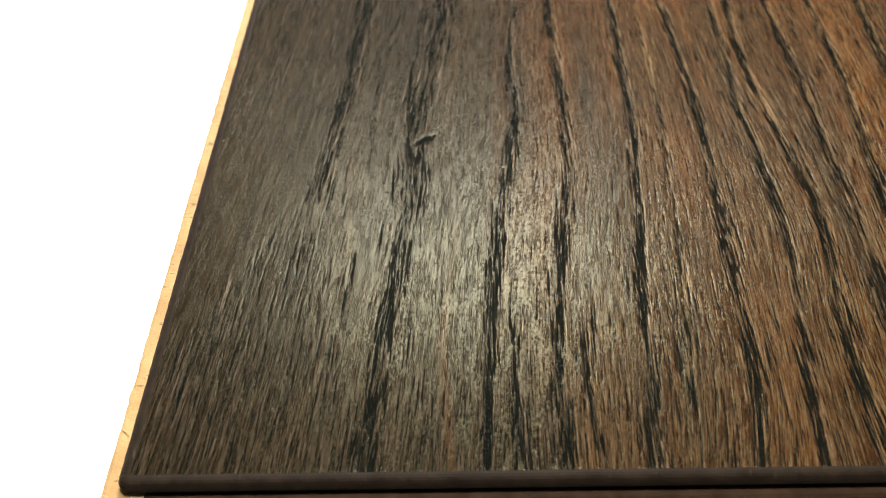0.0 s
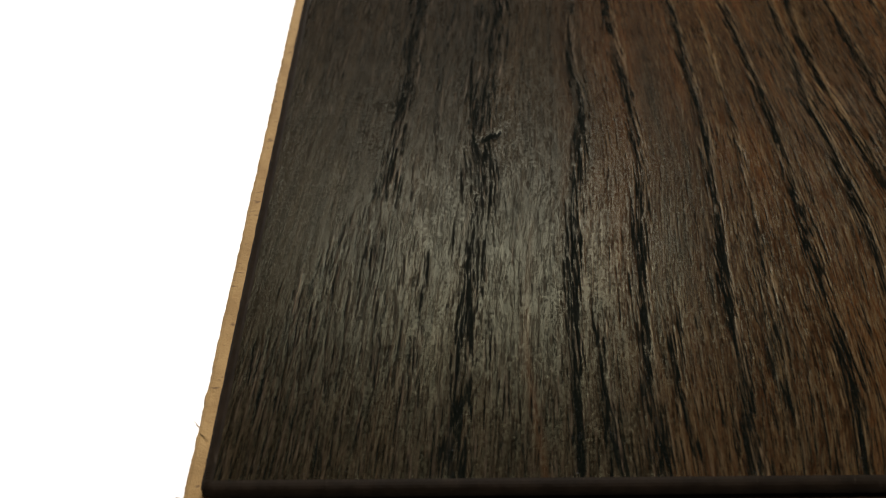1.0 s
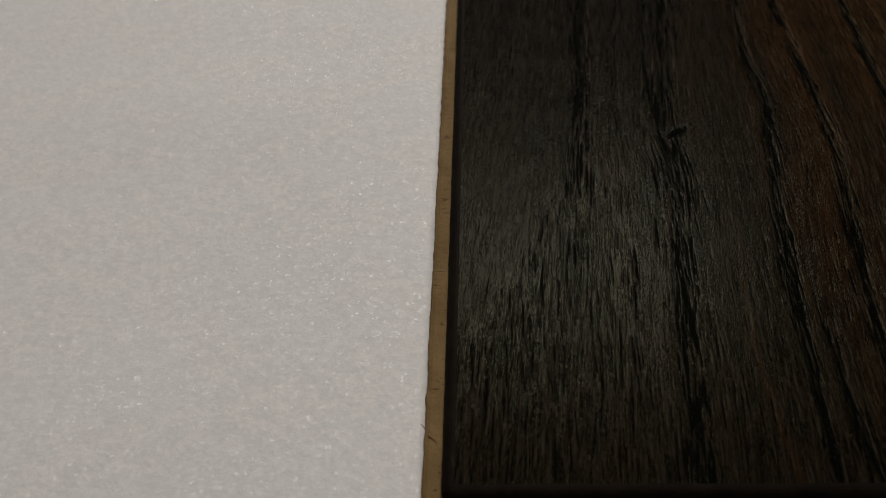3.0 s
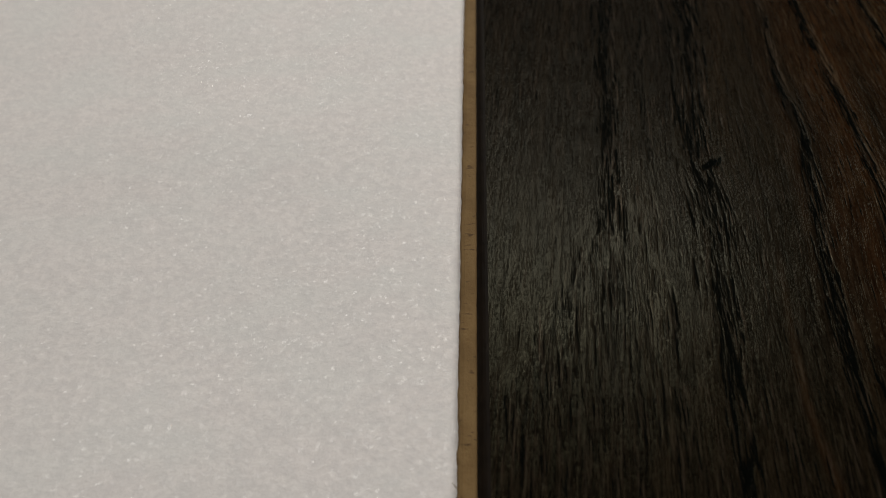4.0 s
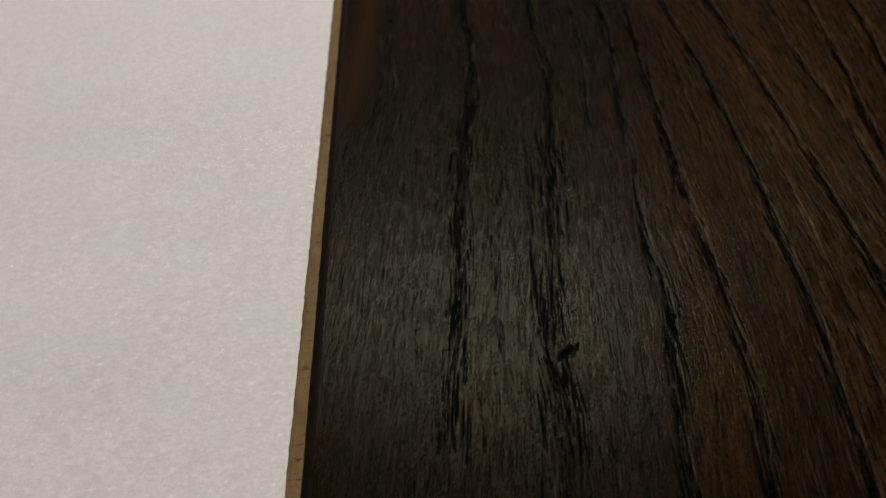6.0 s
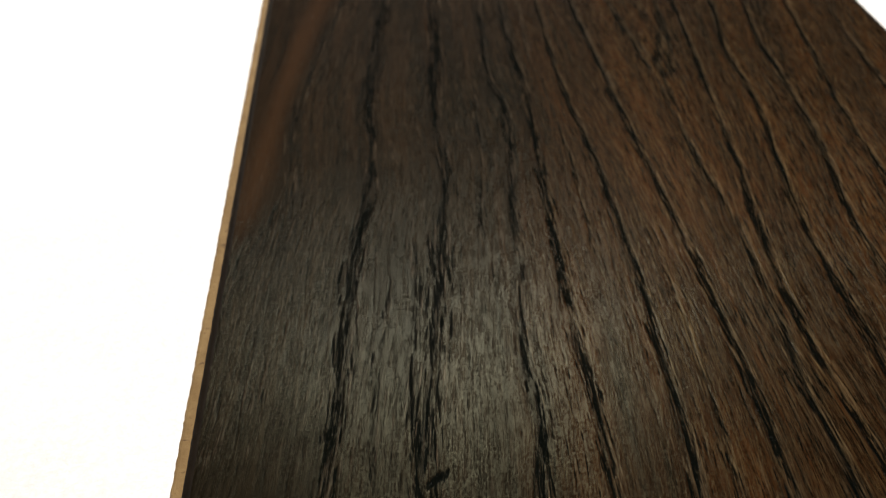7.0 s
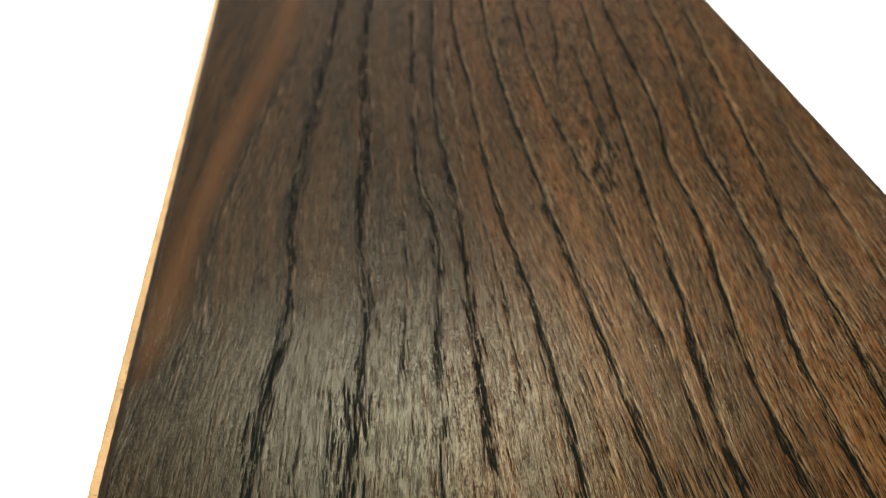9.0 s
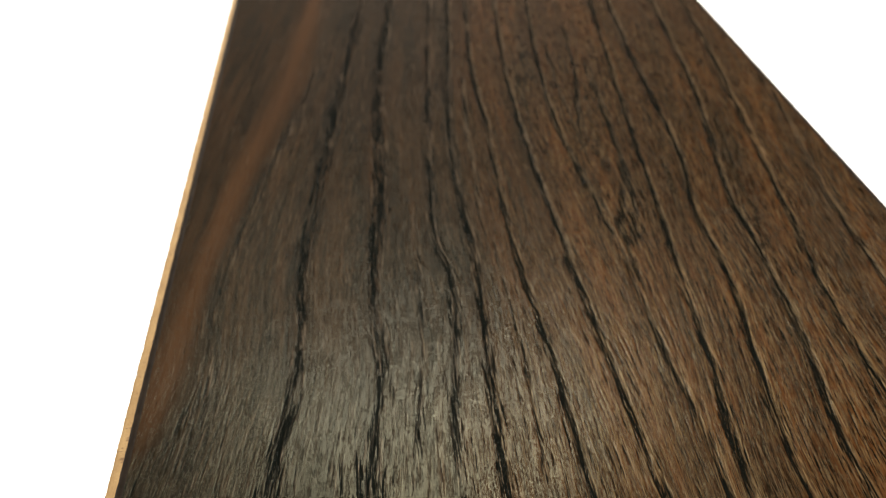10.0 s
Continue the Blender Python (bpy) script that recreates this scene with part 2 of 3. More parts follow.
def value_noise(x, y, seed):
    """Smooth random values from -1 to 1 on arrays of coordinates, one bump for each unit."""
    table = np.random.RandomState(seed).uniform(-1, 1, (256, 256))
    x0, y0 = np.floor(x).astype(int), np.floor(y).astype(int)
    fx, fy = x - x0, y - y0
    fx, fy = fx * fx * (3 - 2 * fx), fy * fy * (3 - 2 * fy)
    pick = lambda i, j: table[(y0 + j) % 256, (x0 + i) % 256]
    return (pick(0, 0) * (1 - fx) + pick(1, 0) * fx) * (1 - fy) + (pick(0, 1) * (1 - fx) + pick(1, 1) * fx) * fy


def smooth_line(knots, at):
    """A smooth curve through (along, across) knots, taken at the places given."""
    ks, vs = np.array(knots, float).T
    slopes = np.gradient(vs, ks)
    j = np.clip(np.searchsorted(ks, at) - 1, 0, len(ks) - 2)
    h = ks[j + 1] - ks[j]
    t = (at - ks[j]) / h
    u = np.clip(t, 0, 1)
    curve = ((2 * u**3 - 3 * u**2 + 1) * vs[j] + (u**3 - 2 * u**2 + u) * h * slopes[j]
             + (3 * u**2 - 2 * u**3) * vs[j + 1] + (u**3 - u**2) * h * slopes[j + 1])
    return curve + np.where(t > 1, (t - 1) * h * slopes[j + 1], 0) + np.where(t < 0, t * h * slopes[j], 0)


# ---- room ----
def room():
    west, east, south, north, top, thick = -2.4, 2.6, -2.6, 4.2, 2.5, 0.15
    floor = part("floor", block((west, south, -0.15), (east, north, -0.004)), CONCRETE)
    tagged(floor, "grey cement screed under the foam", "floor", kind="structure")
    for name, a, b in (
        ("wall_west", (west - thick, south - thick, -0.15), (west, north + thick, top)),
        ("wall_east", (east, south - thick, -0.15), (east + thick, north + thick, top)),
        ("wall_south", (west, south - thick, -0.15), (east, south, top)),
        ("wall_north", (west, north, -0.15), (east, north + thick, top)),
    ):
        tagged(part(name, block(a, b), WALL), "plain matt painted plaster wall", "wall", kind="structure")
    ceiling = part("ceiling", block((west - thick, south - thick, top), (east + thick, north + thick, top + 0.2)), CEILING)
    tagged(ceiling, "plain grey plaster ceiling", "ceiling", kind="structure")


room()


def ceiling_lamp(at, wide, deep):
    """A housing round a light panel, against the ceiling."""
    lamp = tagged(new("ceiling_lamp"), "flat white enamelled ceiling light panel", "lamp", "ceiling lights")
    lamp.matrix_basis = pose(at[0], at[1], 0)
    x, y, r = wide / 2 + 0.01, deep / 2 + 0.01, 0.03
    part("housing", block((-x - r, -y - r, 2.455), (x + r, y + r, 2.5), 0.004), LAMP_WHITE, lamp)
    for a, b in (((-x - r, -y - r), (x + r, -y)), ((-x - r, y), (x + r, y + r)), ((-x - r, -y + 0.002), (-x, y - 0.002)), ((x, -y + 0.002), (x + r, y - 0.002))):
        part("rim", block((*a, 2.43), (*b, 2.4545), 0.003), LAMP_WHITE, lamp)


for at, power, tint, wide, deep in LAMPS:
    ceiling_lamp(at, wide, deep)


# ---- foam underlay ----
def underlay():
    x, y = np.arange(-0.55, 0.75, 0.004), np.arange(-0.45, 1.45, 0.004)
    gx, gy = np.meshgrid(x, y)
    ripple = value_noise(gx * 5 + 3, gy * 26 + 1.2 * value_noise(gx * 4, gy * 4, 5), 11)
    soft = value_noise(gx * 17, gy * 13, 12)
    tiny = value_noise(gx * 90, gy * 90, 13)
    z = -0.0015 + 0.0011 * ripple + 0.00016 * soft + 0.00005 * tiny
    # pressed flat under the board and close round it
    out = np.hypot(np.maximum(np.maximum(-0.004 - gx, gx - 0.196), 0), np.maximum(np.maximum(-0.002 - gy, gy - 1.21), 0))
    ease = np.clip(out / 0.045, 0, 1)
    ease = ease * ease * (3 - 2 * ease)
    z = -0.0001 + np.minimum(z, -0.0001) * ease
    thing = tagged(new("foam_underlay"), "white foam underlay sheet, slightly rippled, on the floor", "underlay")
    sheet("foam_skin", x, y, z, FOAM, thing)
    part("foam_body", block((-0.5505, -0.4505, -0.004), (0.7465, 1.4465, -0.0032)), FOAM, thing)


underlay()

# ---- laminate board ----
WIDE, LONG, TOP = 0.192, 1.2, 0.008
BEVEL = 0.0019

# Each vein: knots (along, across) in millimetres, half width, strength.
VEINS = [
    ([(0, 18), (40, 21), (76, 24), (113, 27.5), (155, 30.5), (190, 35), (240, 35.5), (277, 39), (341, 45), (450, 56)], 1.5, 0.90),
    ([(0, 36.5), (41, 40), (62, 42), (77, 43.5), (89, 43.2), (105, 44.5), (125, 47.5), (150, 50), (168, 51.5), (190, 54), (221, 53.5), (270, 57), (329, 58), (450, 68)], 1.35, 1.0),
    ([(0, 55), (24, 57), (49, 59), (73, 62), (103, 65.5), (123, 65.5), (147, 68), (180, 70), (199, 72), (223, 73), (242, 71), (274, 72), (325, 75), (450, 85)], 0.95, 1.0),
    ([(0, 67.5), (41, 70), (63, 73), (76, 75), (104, 76), (148, 77), (182, 78), (229, 80), (256, 80), (302, 80), (371, 86), (450, 93)], 1.0, 1.0),
    ([(0, 81), (30, 84), (53, 86), (78, 89), (101, 91), (128, 92), (187, 92.5), (241, 90.8), (280, 92), (371, 94), (450, 100)], 1.1, 0.95),
    ([(0, 96), (13, 99), (43, 102), (70, 104), (101, 105.5), (160, 105.5), (236, 104), (267, 103.5), (330, 104), (450, 112)], 1.1, 0.95),
    ([(0, 106), (22, 109), (46, 113), (75, 115.3), (103, 115.5), (143, 118.3), (181, 118), (258, 117), (294, 115), (338, 116), (427, 124)], 0.9, 0.9),
]
VEINS += [
    ([(0, 116), (33, 118), (59, 122), (83, 122), (120, 120.7), (143, 122), (178, 126), (212, 129), (264, 134), (301, 137), (387, 146), (450, 152)], 1.1, 0.95),
    ([(0, 124), (60, 129), (92, 131), (140, 132.5), (152, 133), (184, 137), (205, 140), (246, 142), (279, 147), (312, 149), (367, 152), (450, 160)], 1.2, 1.0),
    ([(0, 130), (71, 137), (115, 142), (150, 144), (180, 148), (224, 152), (247, 153), (281, 158), (336, 166), (399, 172), (450, 178)], 1.1, 1.0),
    ([(0, 144), (100, 152), (166, 158), (206, 161), (235, 165), (260, 168), (302, 173), (349, 179), (450, 188)], 1.2, 0.9),
    ([(0, 160), (150, 171), (206, 176), (248, 179), (282, 184), (330, 190), (450, 204)], 1.0, 0.6),
]
# Short branches: knots, half width, strength; they fade at both ends.
BRANCHES = [
    ([(14, -2), (24, 2), (36, 8), (48, 13), (61, 19), (72, 23), (92, 25.5)], 1.0, 0.42),
    ([(160, 1), (175, 9), (191, 14), (214, 13.5), (239, 15), (268, 19), (300, 24), (345, 33), (400, 39)], 1.0, 0.5),
    ([(215, 119), (241, 121), (269, 128), (303, 131), (359, 136)], 0.8, 0.9),
    ([(232, 121), (255, 118), (277, 116), (293, 115), (310, 114)], 0.5, 0.9),
    ([(232, 121.5), (245, 125), (263, 128), (289, 130), (324, 132), (350, 133)], 0.6, 0.95),
    ([(288, 120), (308, 120.5), (332, 120.5), (376, 123)], 0.5, 0.9),
    ([(288, 120), (308, 122.5), (340, 128), (391, 133)], 0.5, 0.9),
    ([(30, 92), (60, 94), (95, 97), (140, 99)], 0.6, 0.6),
    ([(2, 62), (18, 61), (36, 62)], 0.7, 0.8),
    ([(3, 74), (16, 72.5), (34, 74)], 0.6, 0.8),
    ([(12, 89), (28, 88.5), (40, 90)], 0.5, 0.7),
    ([(95, 42.5), (112, 42), (135, 44), (160, 45)], 0.7, 0.8),
    ([(20, 31), (36, 31.5), (52, 33)], 0.5, 0.6),
    ([(90, 34), (120, 35.5), (150, 39)], 0.5, 0.5),
    ([(160, 60), (200, 64), (240, 66)], 0.5, 0.6),
    ([(150, 85), (190, 86.5), (230, 86)], 0.5, 0.6),
    ([(250, 84), (300, 86), (350, 89)], 0.6, 0.7),
]


def grain_fields(gx, gy):
    """Fields over the face, with gx and gy in millimetres: the grain's own coordinate, the veins, warmth, tan heartwood and open grain."""
    y = gy[:, 0]
    lines = [smooth_line(k, y) for k, _, _ in VEINS]
    first = lines[0]
    guides = np.stack([first - 90, first] + lines[1:6] + lines[7:] + [lines[-1] + 90], 1)
    guides = np.maximum.accumulate(guides + np.arange(guides.shape[1]) * 1e-3, 1)
    rest = guides[np.argmin(np.abs(y - 200))]
    grain = np.stack([np.interp(row, g, rest) for row, g in zip(gx, guides)])
    vein = np.zeros_like(gx)
    for n, (knots, half, strength) in enumerate(VEINS + BRANCHES):
        centre = smooth_line(knots, y)
        centre = centre + 0.22 * value_noise(y / 9.0, y * 0, 40 + n) + 0.16 * value_noise(y / 2.6, y * 0, 80 + n)
        mass = np.clip((centre - 62) / 30, 0, 1) * np.clip((y - 45) / 60, 0, 1)
        width = (1 - 0.3 * mass) * (1.5 + 0.4 * np.clip((190 - y) / 90, 0, 1)) * (1 - 0.3 * np.clip((70 - y) / 50, 0, 1)) * half * (1 + 0.45 * value_noise(y / 16.0, y * 0 + 9, 120 + n))
        power = strength * (0.86 + 0.22 * value_noise(y / 22.0, y * 0 + 4, 160 + n))
        if 6 <= n <= 10:
            power = power * 1.22
        if n >= len(VEINS):
            ends = knots[0][0], knots[-1][0]
            power = power * np.clip((y - ends[0]) / 9 + 0.1, 0, 1) * np.clip((ends[1] - y) / 14 + 0.1, 0, 1)
        if n == 0:
            power = power * np.clip((y - 52) / 40, 0, 1)
        if n < 4:
            width = width * (1 + 0.9 * np.clip((y - 170) / 70, 0, 1))
        off = (gx - centre[:, None]) / width[:, None]
        # one flank of a vein is crisp, the other frays out
        fray = np.where(off > 0, 1.7, 0.8)
        body = np.exp(-(off * fray) ** 2)
        thread = 0.68 + 0.5 * value_noise(grain * 1.9, gy / 11.0, 200 + n)
        vein = np.maximum(vein, power[:, None] * body * thread)
    # a pin knot with its dark tick
    knot = np.exp(-(((gx - 45.6) / 1.9) ** 2 + ((gy - 89.5 - 0.25 * (gx - 45)) / 1.5) ** 2))
    vein = np.clip(np.maximum(vein, 1.1 * knot), 0, 1)
    warm = np.clip((gx - 46) / 58, 0, 1) * 0.80 + np.clip(gx / 60, 0.3, 1) * (0.22 * value_noise(grain / 7.0, gy / 90.0, 31) + 0.12 * value_noise(grain / 2.2, gy / 60.0, 32))
    warm = warm * (1 - 0.48 * np.clip((gy - 160) / 110, 0, 1) * (1 - 0.7 * np.clip((gx - 75) / 50, 0, 1))) - 0.08 * np.clip((gy - 200) / 100, 0, 1)
    warm = np.maximum(warm, 0.22 * np.clip((gy - 150) / 60, 0, 1))
    band = smooth_line([(165, 2), (190, 4.5), (220, 7), (257, 11), (293, 16), (345, 25), (418, 32), (450, 35)], y)
    tan = np.exp(-((gx - band[:, None]) / (3.7 + 0.6 * value_noise(gy / 20, gx / 30, 33))) ** 2)
    tan = tan * np.clip((gy - 165) / 20, 0, 1)
    line = smooth_line([(0, 50.3), (30, 49.2), (55, 51.5), (100, 55), (150, 59)], y)
    tan = np.maximum(tan, 0.6 * np.exp(-((gx - line[:, None]) / 0.8) ** 2) * np.clip((70 - gy) / 40, 0, 1))
    # open grain: coarse near the sawn end and towards the far side, closed in the cathedral's smooth heart
    heart = smooth_line(BRANCHES[0][0], np.clip(y, 14, 92))
    closed = np.clip((heart[:, None] - gx) / 3.0, 0, 1) * np.clip((gy - 22) / 14, 0, 1) * np.clip((112 - gy) / 26, 0, 1)
    second = smooth_line(BRANCHES[1][0], np.clip(y, 160, 400))
    closed = np.maximum(closed, np.clip((second[:, None] - gx) / 3.0, 0, 1) * np.clip((gy - 160) / 15, 0, 1))
    open_grain = 0.36 + 0.42 * np.clip((55 - gy) / 45, 0, 1) + 0.50 * np.clip((gx - 70) / 50, 0, 1) + 0.15 * value_noise(grain / 6.0, gy / 50.0, 34)
    under = np.clip(np.minimum((gx - heart[:, None] + 1) / 2, (34 - gx) / 10), 0, 1) * np.clip((75 - gy) / 20, 0, 1)
    under = np.maximum(under, np.clip(np.minimum((gx - second[:, None] + 1) / 2, (24 - gx) / 8), 0, 1) * np.clip((205 - gy) / 20, 0, 1) * np.clip((gy - 140) / 30, 0, 1) * 0.8)
    open_grain = open_grain + 0.45 * under
    vein = np.maximum(vein, 0.72 * under * np.clip((gy - 6) / 30, 0.15, 1) * (0.75 + 0.35 * value_noise(grain / 3.0, gy / 14.0, 35)))
    open_grain = np.clip(open_grain, 0, 1) * (1 - 0.85 * closed)
    return grain, vein, np.clip(warm, 0, 1), np.clip(tan, 0, 1), np.clip(open_grain, 0, 1)


def draw_strokes(strokes, x, y):
    """A field of tapered strokes over the axes x and y: each is (across, along, half length, half width, slope, power)."""
    field = np.zeros((len(y), len(x)), np.float32)
    step = x[1] - x[0]
    for cx, cy, reach, half, slope, power in strokes:
        j0, j1 = np.searchsorted(y, (cy - reach, cy + reach))
        side = 2.2 * half + abs(slope) * reach
        i0, i1 = max(int((cx - side - x[0]) / step), 0), min(int((cx + side - x[0]) / step) + 2, len(x))
        if j1 <= j0 or i1 <= i0:
            continue
        u = (y[j0:j1] - cy) / reach
        taper = np.sqrt(np.maximum(1 - u * u, 0))
        off = (x[None, i0:i1] - (cx + slope * (y[j0:j1] - cy))[:, None]) / (half * (0.35 + 0.65 * taper[:, None]))
        patch = field[j0:j1, i0:i1]
        np.maximum(patch, power * taper[:, None] * np.exp(-off * off), out=patch)
    return field


def pores_and_threads(x, y, grain, open_grain):
    """Dark pore strokes, crowded in the veins and scattered between them, and pale strokes beside them: raised fibres
    and painted highlights of the relief.
    """
    rng = np.random.RandomState(17)
    gv, gu = np.gradient(grain, y, x)
    lean = np.clip(-gv / np.maximum(gu, 0.05), -0.4, 0.4)
    spot = lambda cx, cy: (np.clip(np.searchsorted(y, cy), 0, len(y) - 1), np.clip(np.searchsorted(x, cx), 0, len(x) - 1))
    dark, pale = [], []
    for n, (knots, half, strength) in enumerate(VEINS + BRANCHES):
        main = n < len(VEINS)
        low, high = (0, 470) if main else (knots[0][0], knots[-1][0])
        ys = np.arange(low, high, 0.30 if main else 0.5)
        ys = ys + rng.uniform(-0.6, 0.6, len(ys))
        centre = smooth_line(knots, ys) + 0.35 * value_noise(ys / 9.0, ys * 0, 40 + n)
        crowd = (0.62 if n == 1 else 0.55 if n > 3 else 0.48) + 0.42 * value_noise(ys / 13.0, ys * 0 + 2, 300 + n)
        spread = half * (1.25 if n == 1 else 1.0) * (0.95 + 0.4 * np.clip((190 - ys) / 90, 0, 1)) * (1 - 0.25 * np.clip((70 - ys) / 50, 0, 1)) * (1 + 0.35 * value_noise(ys / 21.0, ys * 0 + 5, 330 + n))
        for cy, c, k, w in zip(ys, centre, crowd, spread):
            if n == 0 and cy < 52 + 40 * rng.rand():
                continue
            r = rng.rand(6)
            far = 1 + 0.5 * min(max((cy - 150) / 150, 0), 1)
            tight = min(max((cy - 45) / 60, 0), 1) * min(max((c - 62) / 30, 0), 1)
            w = w * (1 - 0.34 * tight)
            if r[0] < k * strength:
                cx = c + w * rng.normal(0.1, 0.62)
                slope = lean[spot(cx, cy)] - (0.055 * (1 - 0.35 * tight) if c > 40 else 0.01) + 0.035 * (1 - 0.2 * tight) * rng.normal()
                dark.append((cx, cy, (1.6 + 6.0 * r[1] ** 1.5) * far, 0.11 + 0.14 * r[2], slope, (0.55 + 0.45 * r[3]) * min(1.0, 0.35 + strength * 0.7)))
            if r[4] < 0.125 * np.clip((c - 20) / 60, 0.35, 1.2):
                cx = c + w * (1.1 + 0.3 * rng.normal() if r[3] < 0.5 else 0.7 * rng.normal())
                pale.append((cx, cy, (2.5 + 5.5 * r[5] ** 2) * far, 0.11 + 0.08 * r[1], lean[spot(cx, cy)] - 0.02 + 0.02 * rng.normal(), 0.5 + 0.5 * r[2]))
        # the raised lip along the crisp flank, its highlight painted as pale strokes
        for cy in np.arange(low + 4, high - 4, 2.6):
            c = float(smooth_line(knots, np.array([cy]))[0]) + 0.35 * float(value_noise(np.array([cy / 9.0]), np.zeros(1), 40 + n)[0])
            much = min(max((cy - 35) / 60, 0), 1) * min(max((c - 58) / 35, 0), 1) * (1 if main else 0.7)
            keep = 0.55 + 0.7 * float(value_noise(np.array([cy / 24.0]), np.zeros(1) + 7, 360 + n)[0])
            if much > 0.05 and rng.rand() < keep:
                cx = c + half * 0.85 + 0.28 * rng.normal()
                pale.append((cx, cy, 2.5 + 3.5 * rng.rand(), 0.14 + 0.07 * rng.rand(), lean[spot(cx, cy)] - 0.02 + 0.025 * rng.normal(), much * (0.65 + 0.35 * rng.rand())))
    count = 19000
    cx, cy, r = rng.uniform(x[0], x[-1], count), rng.uniform(0, 470, count), rng.rand(count, 5)
    spots = spot(cx, cy)
    often, leans = open_grain[spots], lean[spots]
    for k in range(count):
        if r[k, 0] < 0.08 + 0.75 * often[k]:
            dark.append((cx[k], cy[k], 1.5 + 5.0 * r[k, 1] ** 2, 0.11 + 0.07 * r[k, 2], leans[k] - 0.03 + 0.03 * rng.normal(), 0.22 + 0.30 * r[k, 3] + 0.40 * r[k, 1] * often[k]))
        if r[k, 4] < 0.50 * often[k]:
            pale.append((cx[k] + 0.5, cy[k] + 1.0, 2.0 + 5.0 * r[k, 2] ** 2, 0.11 + 0.06 * r[k, 3], leans[k] - 0.02 + 0.025 * rng.normal(), 0.14 + 0.36 * r[k, 1]))
    knot = [(43.8 + 0.34 * k, 88.6 + 0.17 * k + 0.5 * rng.normal(), 1.0 + 0.5 * rng.rand(), 0.34, 0.25, 0.8 + 0.2 * rng.rand()) for k in range(12)]
    pore, thread = draw_strokes(dark + knot, x, y), draw_strokes(pale, x, y)
    return pore, thread * np.clip(1 - 0.35 * pore, 0, 1)


def decor_sheet(parent):
    x = np.arange(BEVEL * 1000, (WIDE - BEVEL) * 1000 + 0.01, 0.18)
    x = np.linspace(BEVEL * 1000, (WIDE - BEVEL) * 1000, len(x))
    y = np.concatenate([np.arange(BEVEL * 1000, 300, 0.45), np.arange(300, 470, 0.9), np.linspace(471, LONG * 1000 - 2.2, 60)])
    gx, gy = np.meshgrid(x, y)
    grain, vein, warm, tan, open_grain = grain_fields(gx, np.minimum(gy, 470.0))
    pore, thread = pores_and_threads(x, y, grain, open_grain)
    fine = value_noise(grain * 1.1, gy / 14.0, 52)
    dip = (0.00004 + 0.00004 * open_grain) * pore + 0.00004 * vein - (0.000012 + 0.00004 * open_grain) * thread + 0.00001 * fine
    edge = np.minimum.reduce([gx - x[0], x[-1] - gx, gy - y[0]])
    z = TOP - dip * np.clip(edge / 0.6, 0, 1)
    fields = {"grain": grain, "along": gy, "vein": vein, "pore": pore, "thread": thread, "warm": warm, "tan": tan, "open_grain": open_grain}
    return sheet("decor_face", x / 1000, y / 1000, z, DECOR, parent, fields)


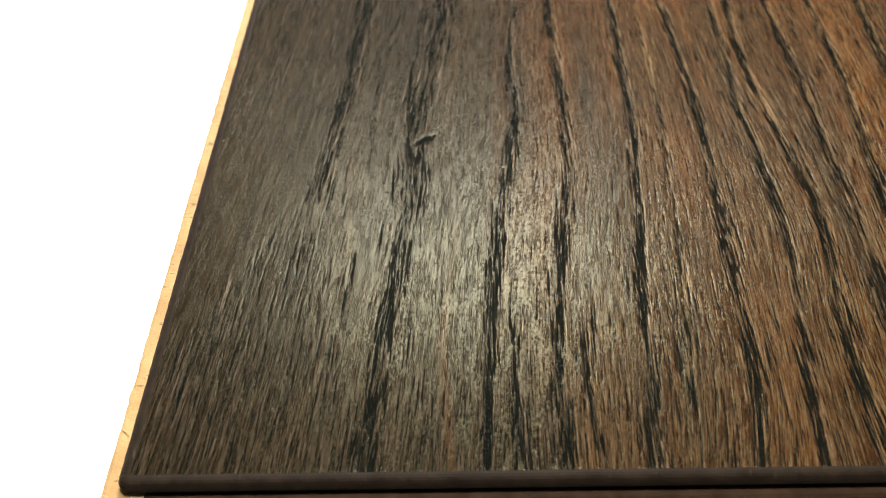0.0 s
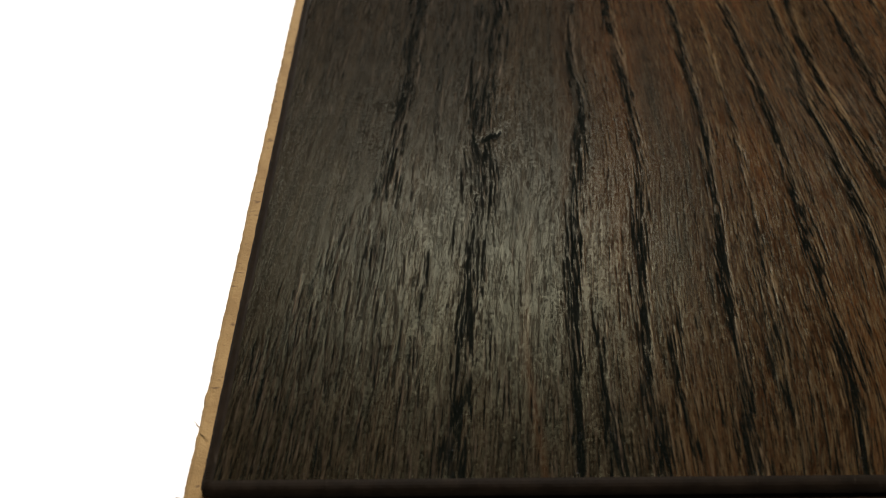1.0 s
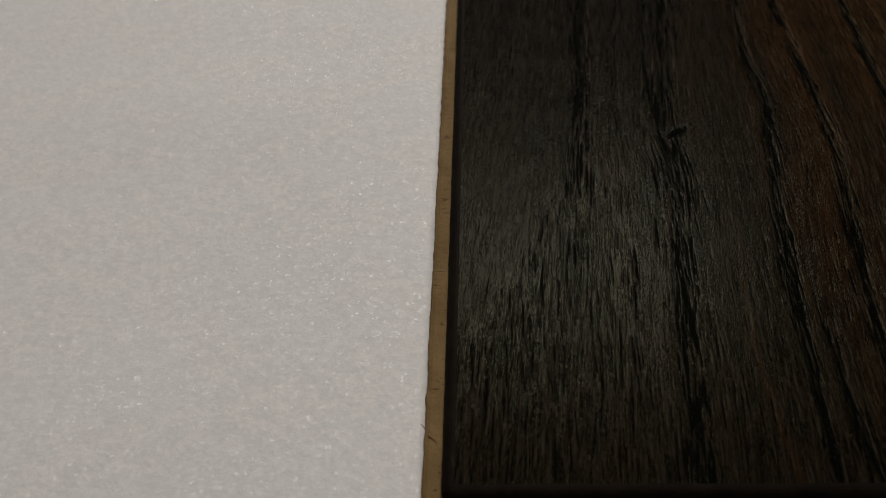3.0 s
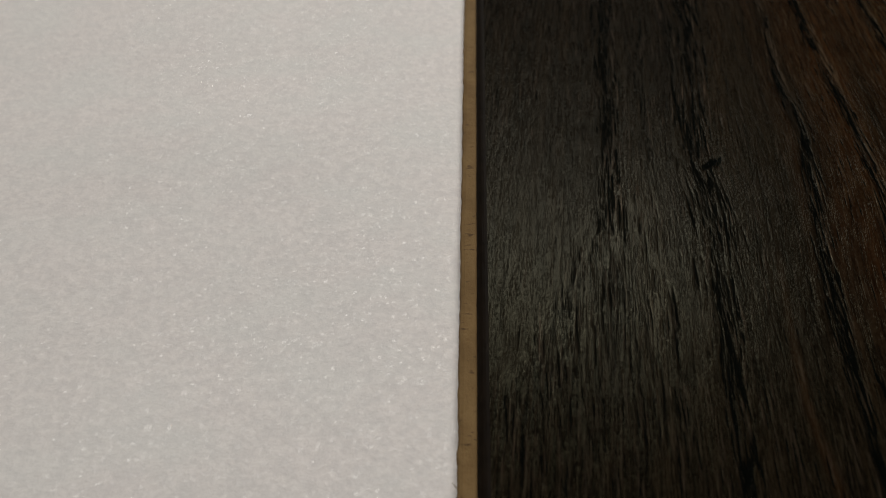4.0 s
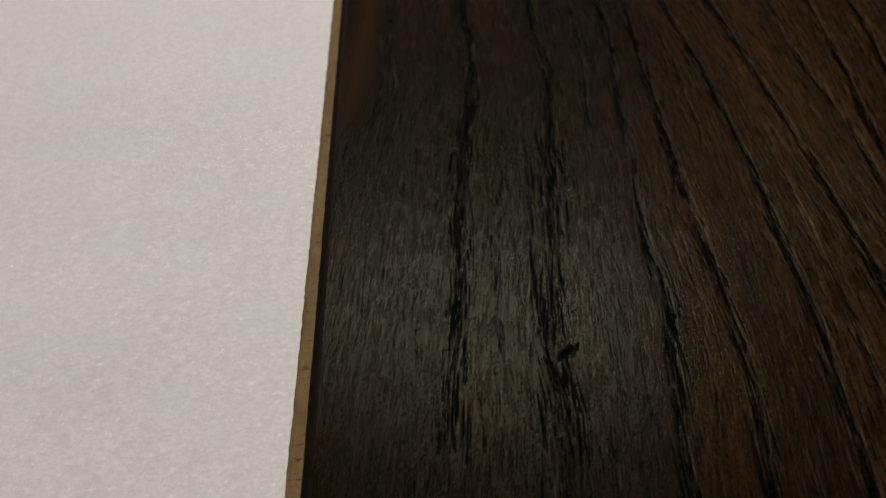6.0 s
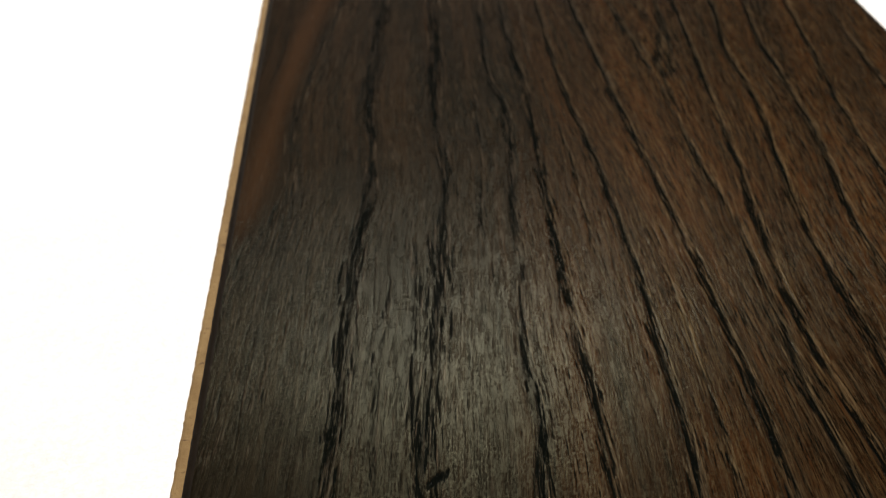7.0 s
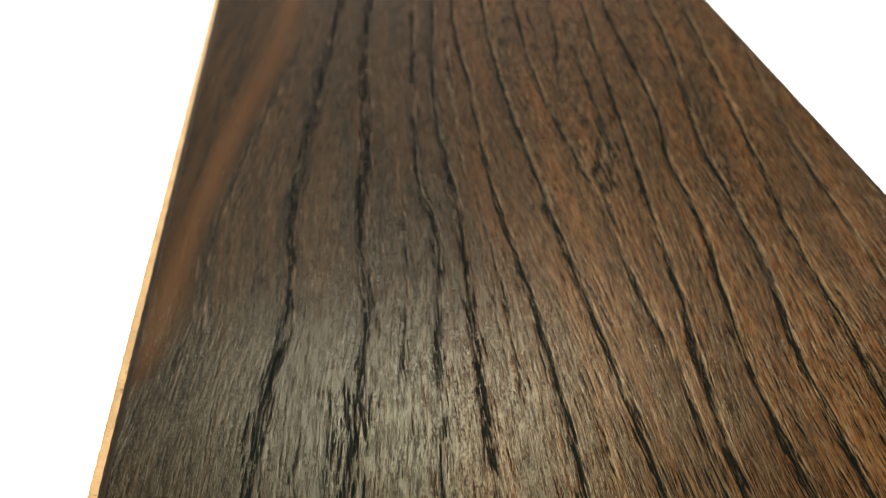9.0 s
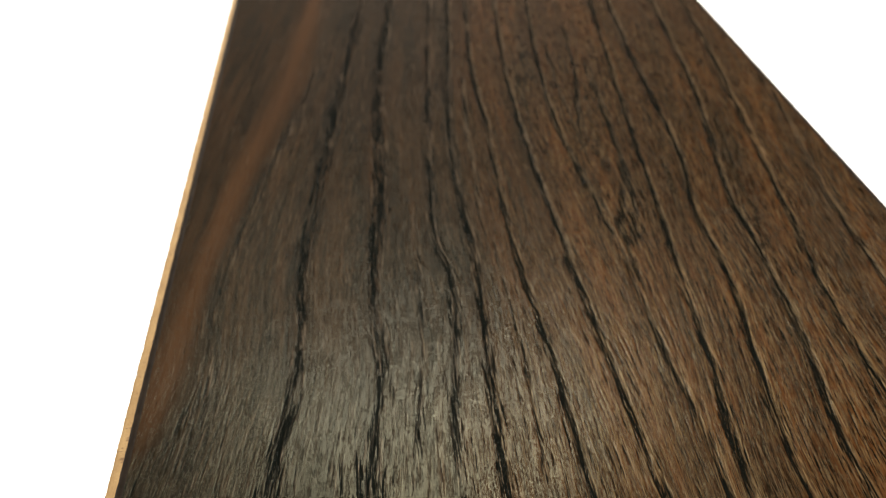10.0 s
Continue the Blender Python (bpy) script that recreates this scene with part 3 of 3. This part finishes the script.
def board():
    thing = tagged(new("laminate_board"), "dark brown wood-grain laminate floor board lying on white foam", "floor board")
    decor_sheet(thing)
    # core, set back under the face where the joint is milled
    tagged(part("core", block((0.0004, 0.0013, 0.0), (WIDE - 0.0006, LONG - 0.001, 0.0066)), BOARD, thing), "raw tan fibreboard core")
    rng = np.random.RandomState(7)

    # painted long bevels: the face rolls over into a short upright edge
    def rolled(width, drop):
        arc = [(width * (1 - math.sin(a)), TOP - drop * (1 - math.cos(a))) for a in np.linspace(0, math.pi / 2, 7)]
        return arc + [(0.0, 0.0063), (width * 0.9, 0.0063), (width * 0.95, 0.0069)]

    def cornered(x, y, z, radius=0.0018):
        """Round the board's near corners in plan."""
        side = x > WIDE / 2
        u, v = radius - (WIDE - x if side else x), radius - y
        if u > 0 and v > 0:
            k = max(u, v) / math.hypot(u, v)
            x, y = radius - u * k, radius - v * k
            x = WIDE - x if side else x
        return x, y, z

    stations = np.concatenate([np.linspace(0.0, 0.004, 24), np.linspace(0.0048, 0.45, 300), np.linspace(0.46, LONG, 30)])
    nick = {s: 0.00006 * rng.uniform(-1, 1) for s in stations}
    left = rolled(BEVEL, 0.0012)
    mitre = lambda a, s: max(s, a)
    part("long_bevel", swept(left, stations, lambda a, z, s, i: cornered(a + nick[s] * (i in (5, 6)), mitre(a, s), z + 0.5 * nick[s] * (i in (2, 3, 4)))), PAINT, thing, "dark brown painted bevel")
    part("long_bevel", swept(left, stations, lambda a, z, s, i: cornered(WIDE - a - nick[s] * (i in (5, 6)), mitre(a, s), z)), PAINT, thing, "dark brown painted bevel")

    # painted end bevel
    across = np.concatenate([np.linspace(0.0, 0.004, 24), np.linspace(0.0046, WIDE - 0.0046, 230), np.linspace(WIDE - 0.004, WIDE, 24)])
    chip = {s: 0.00005 * rng.uniform(-1, 1) for s in across}
    end = rolled(BEVEL, 0.0012)
    part("end_bevel", swept(end, across, lambda a, z, s, i: cornered(min(max(s, a), WIDE - a), a + chip[s] * (i in (3, 4, 5)), z)), PAINT, thing, "dark brown painted bevel")

    # milled tongue along the long side, with a ragged sawn edge
    t_stations = np.concatenate([np.linspace(-0.0016, 0.001, 20), np.linspace(0.002, 0.45, 420), np.linspace(0.46, LONG, 40)])
    rag = 0.00006 * value_noise(t_stations * 240, t_stations * 0, 61) + 0.00010 * value_noise(t_stations * 900, t_stations * 0, 62)
    ragged = dict(zip(t_stations, rag))
    tongue = [(0.0012, 0.0054), (-0.0021, 0.0054), (-0.0027, 0.0051), (-0.0030, 0.0045), (-0.0029, 0.0026), (-0.0024, 0.0018), (0.0012, 0.0016)]
    worn = lambda s: 0.0016 * (1 - math.sqrt(max(1 - max((0.0002 - s) / 0.0018, 0) ** 2, 0)))
    part("tongue", swept(tongue, t_stations, lambda a, z, s, i: (a + ragged[s] * (i in (2, 3, 4)) + worn(s) * (a < 0), s, z + 0.4 * ragged[s] * (i in (1, 2)))), BOARD, thing, "raw tan fibreboard tongue with ragged edge")

    # milled lip at the end, below the end bevel
    e_stations = np.concatenate([np.linspace(-0.0012, 0.0040, 20), np.linspace(0.0042, WIDE, 260)])
    dent = dict(zip(e_stations, 0.00012 * value_noise(e_stations * 300, e_stations * 0, 63)))
    lip = [(0.0014, 0.0056), (-0.0012, 0.0055), (-0.0018, 0.0052), (-0.0021, 0.0046), (-0.0019, 0.0010), (0.0014, 0.0008)]
    edge = lambda a, z, s, i: (s, a + dent[s] * (i in (1, 2, 3)), z)
    part("end_lip", swept(lip, e_stations[20:], edge), STAIN, thing, "brown stained milled lip")
    part("lip_end", swept(lip, e_stations[:20], edge), BOARD, thing, "raw tan fibreboard at the lip's end")

    # loose fibres standing off the sawn edge
    for at, way, size in (((-0.0028, 0.0142, 0.0054), (-0.55, 0.6, 0.25), 0.0013), ((-0.003, 0.0015, 0.004), (-0.8, 0.2, 0.2), 0.0016), ((-0.0022, 0.0128, 0.0055), (0.7, -0.7, 0.1), 0.0022)):
        bm = bmesh.new()
        bmesh.ops.create_cone(bm, cap_ends=True, segments=5, radius1=0.00011, radius2=0.00003, depth=size)
        m = Vector(way).normalized().to_track_quat("Z", "Y").to_matrix().to_4x4()
        bmesh.ops.transform(bm, matrix=Matrix.Translation(Vector(at) + Vector(way).normalized() * size * 0.4) @ m, verts=bm.verts[:])
        part("splinter", bm, BOARD, thing, "pale loose wood fibre")


board()
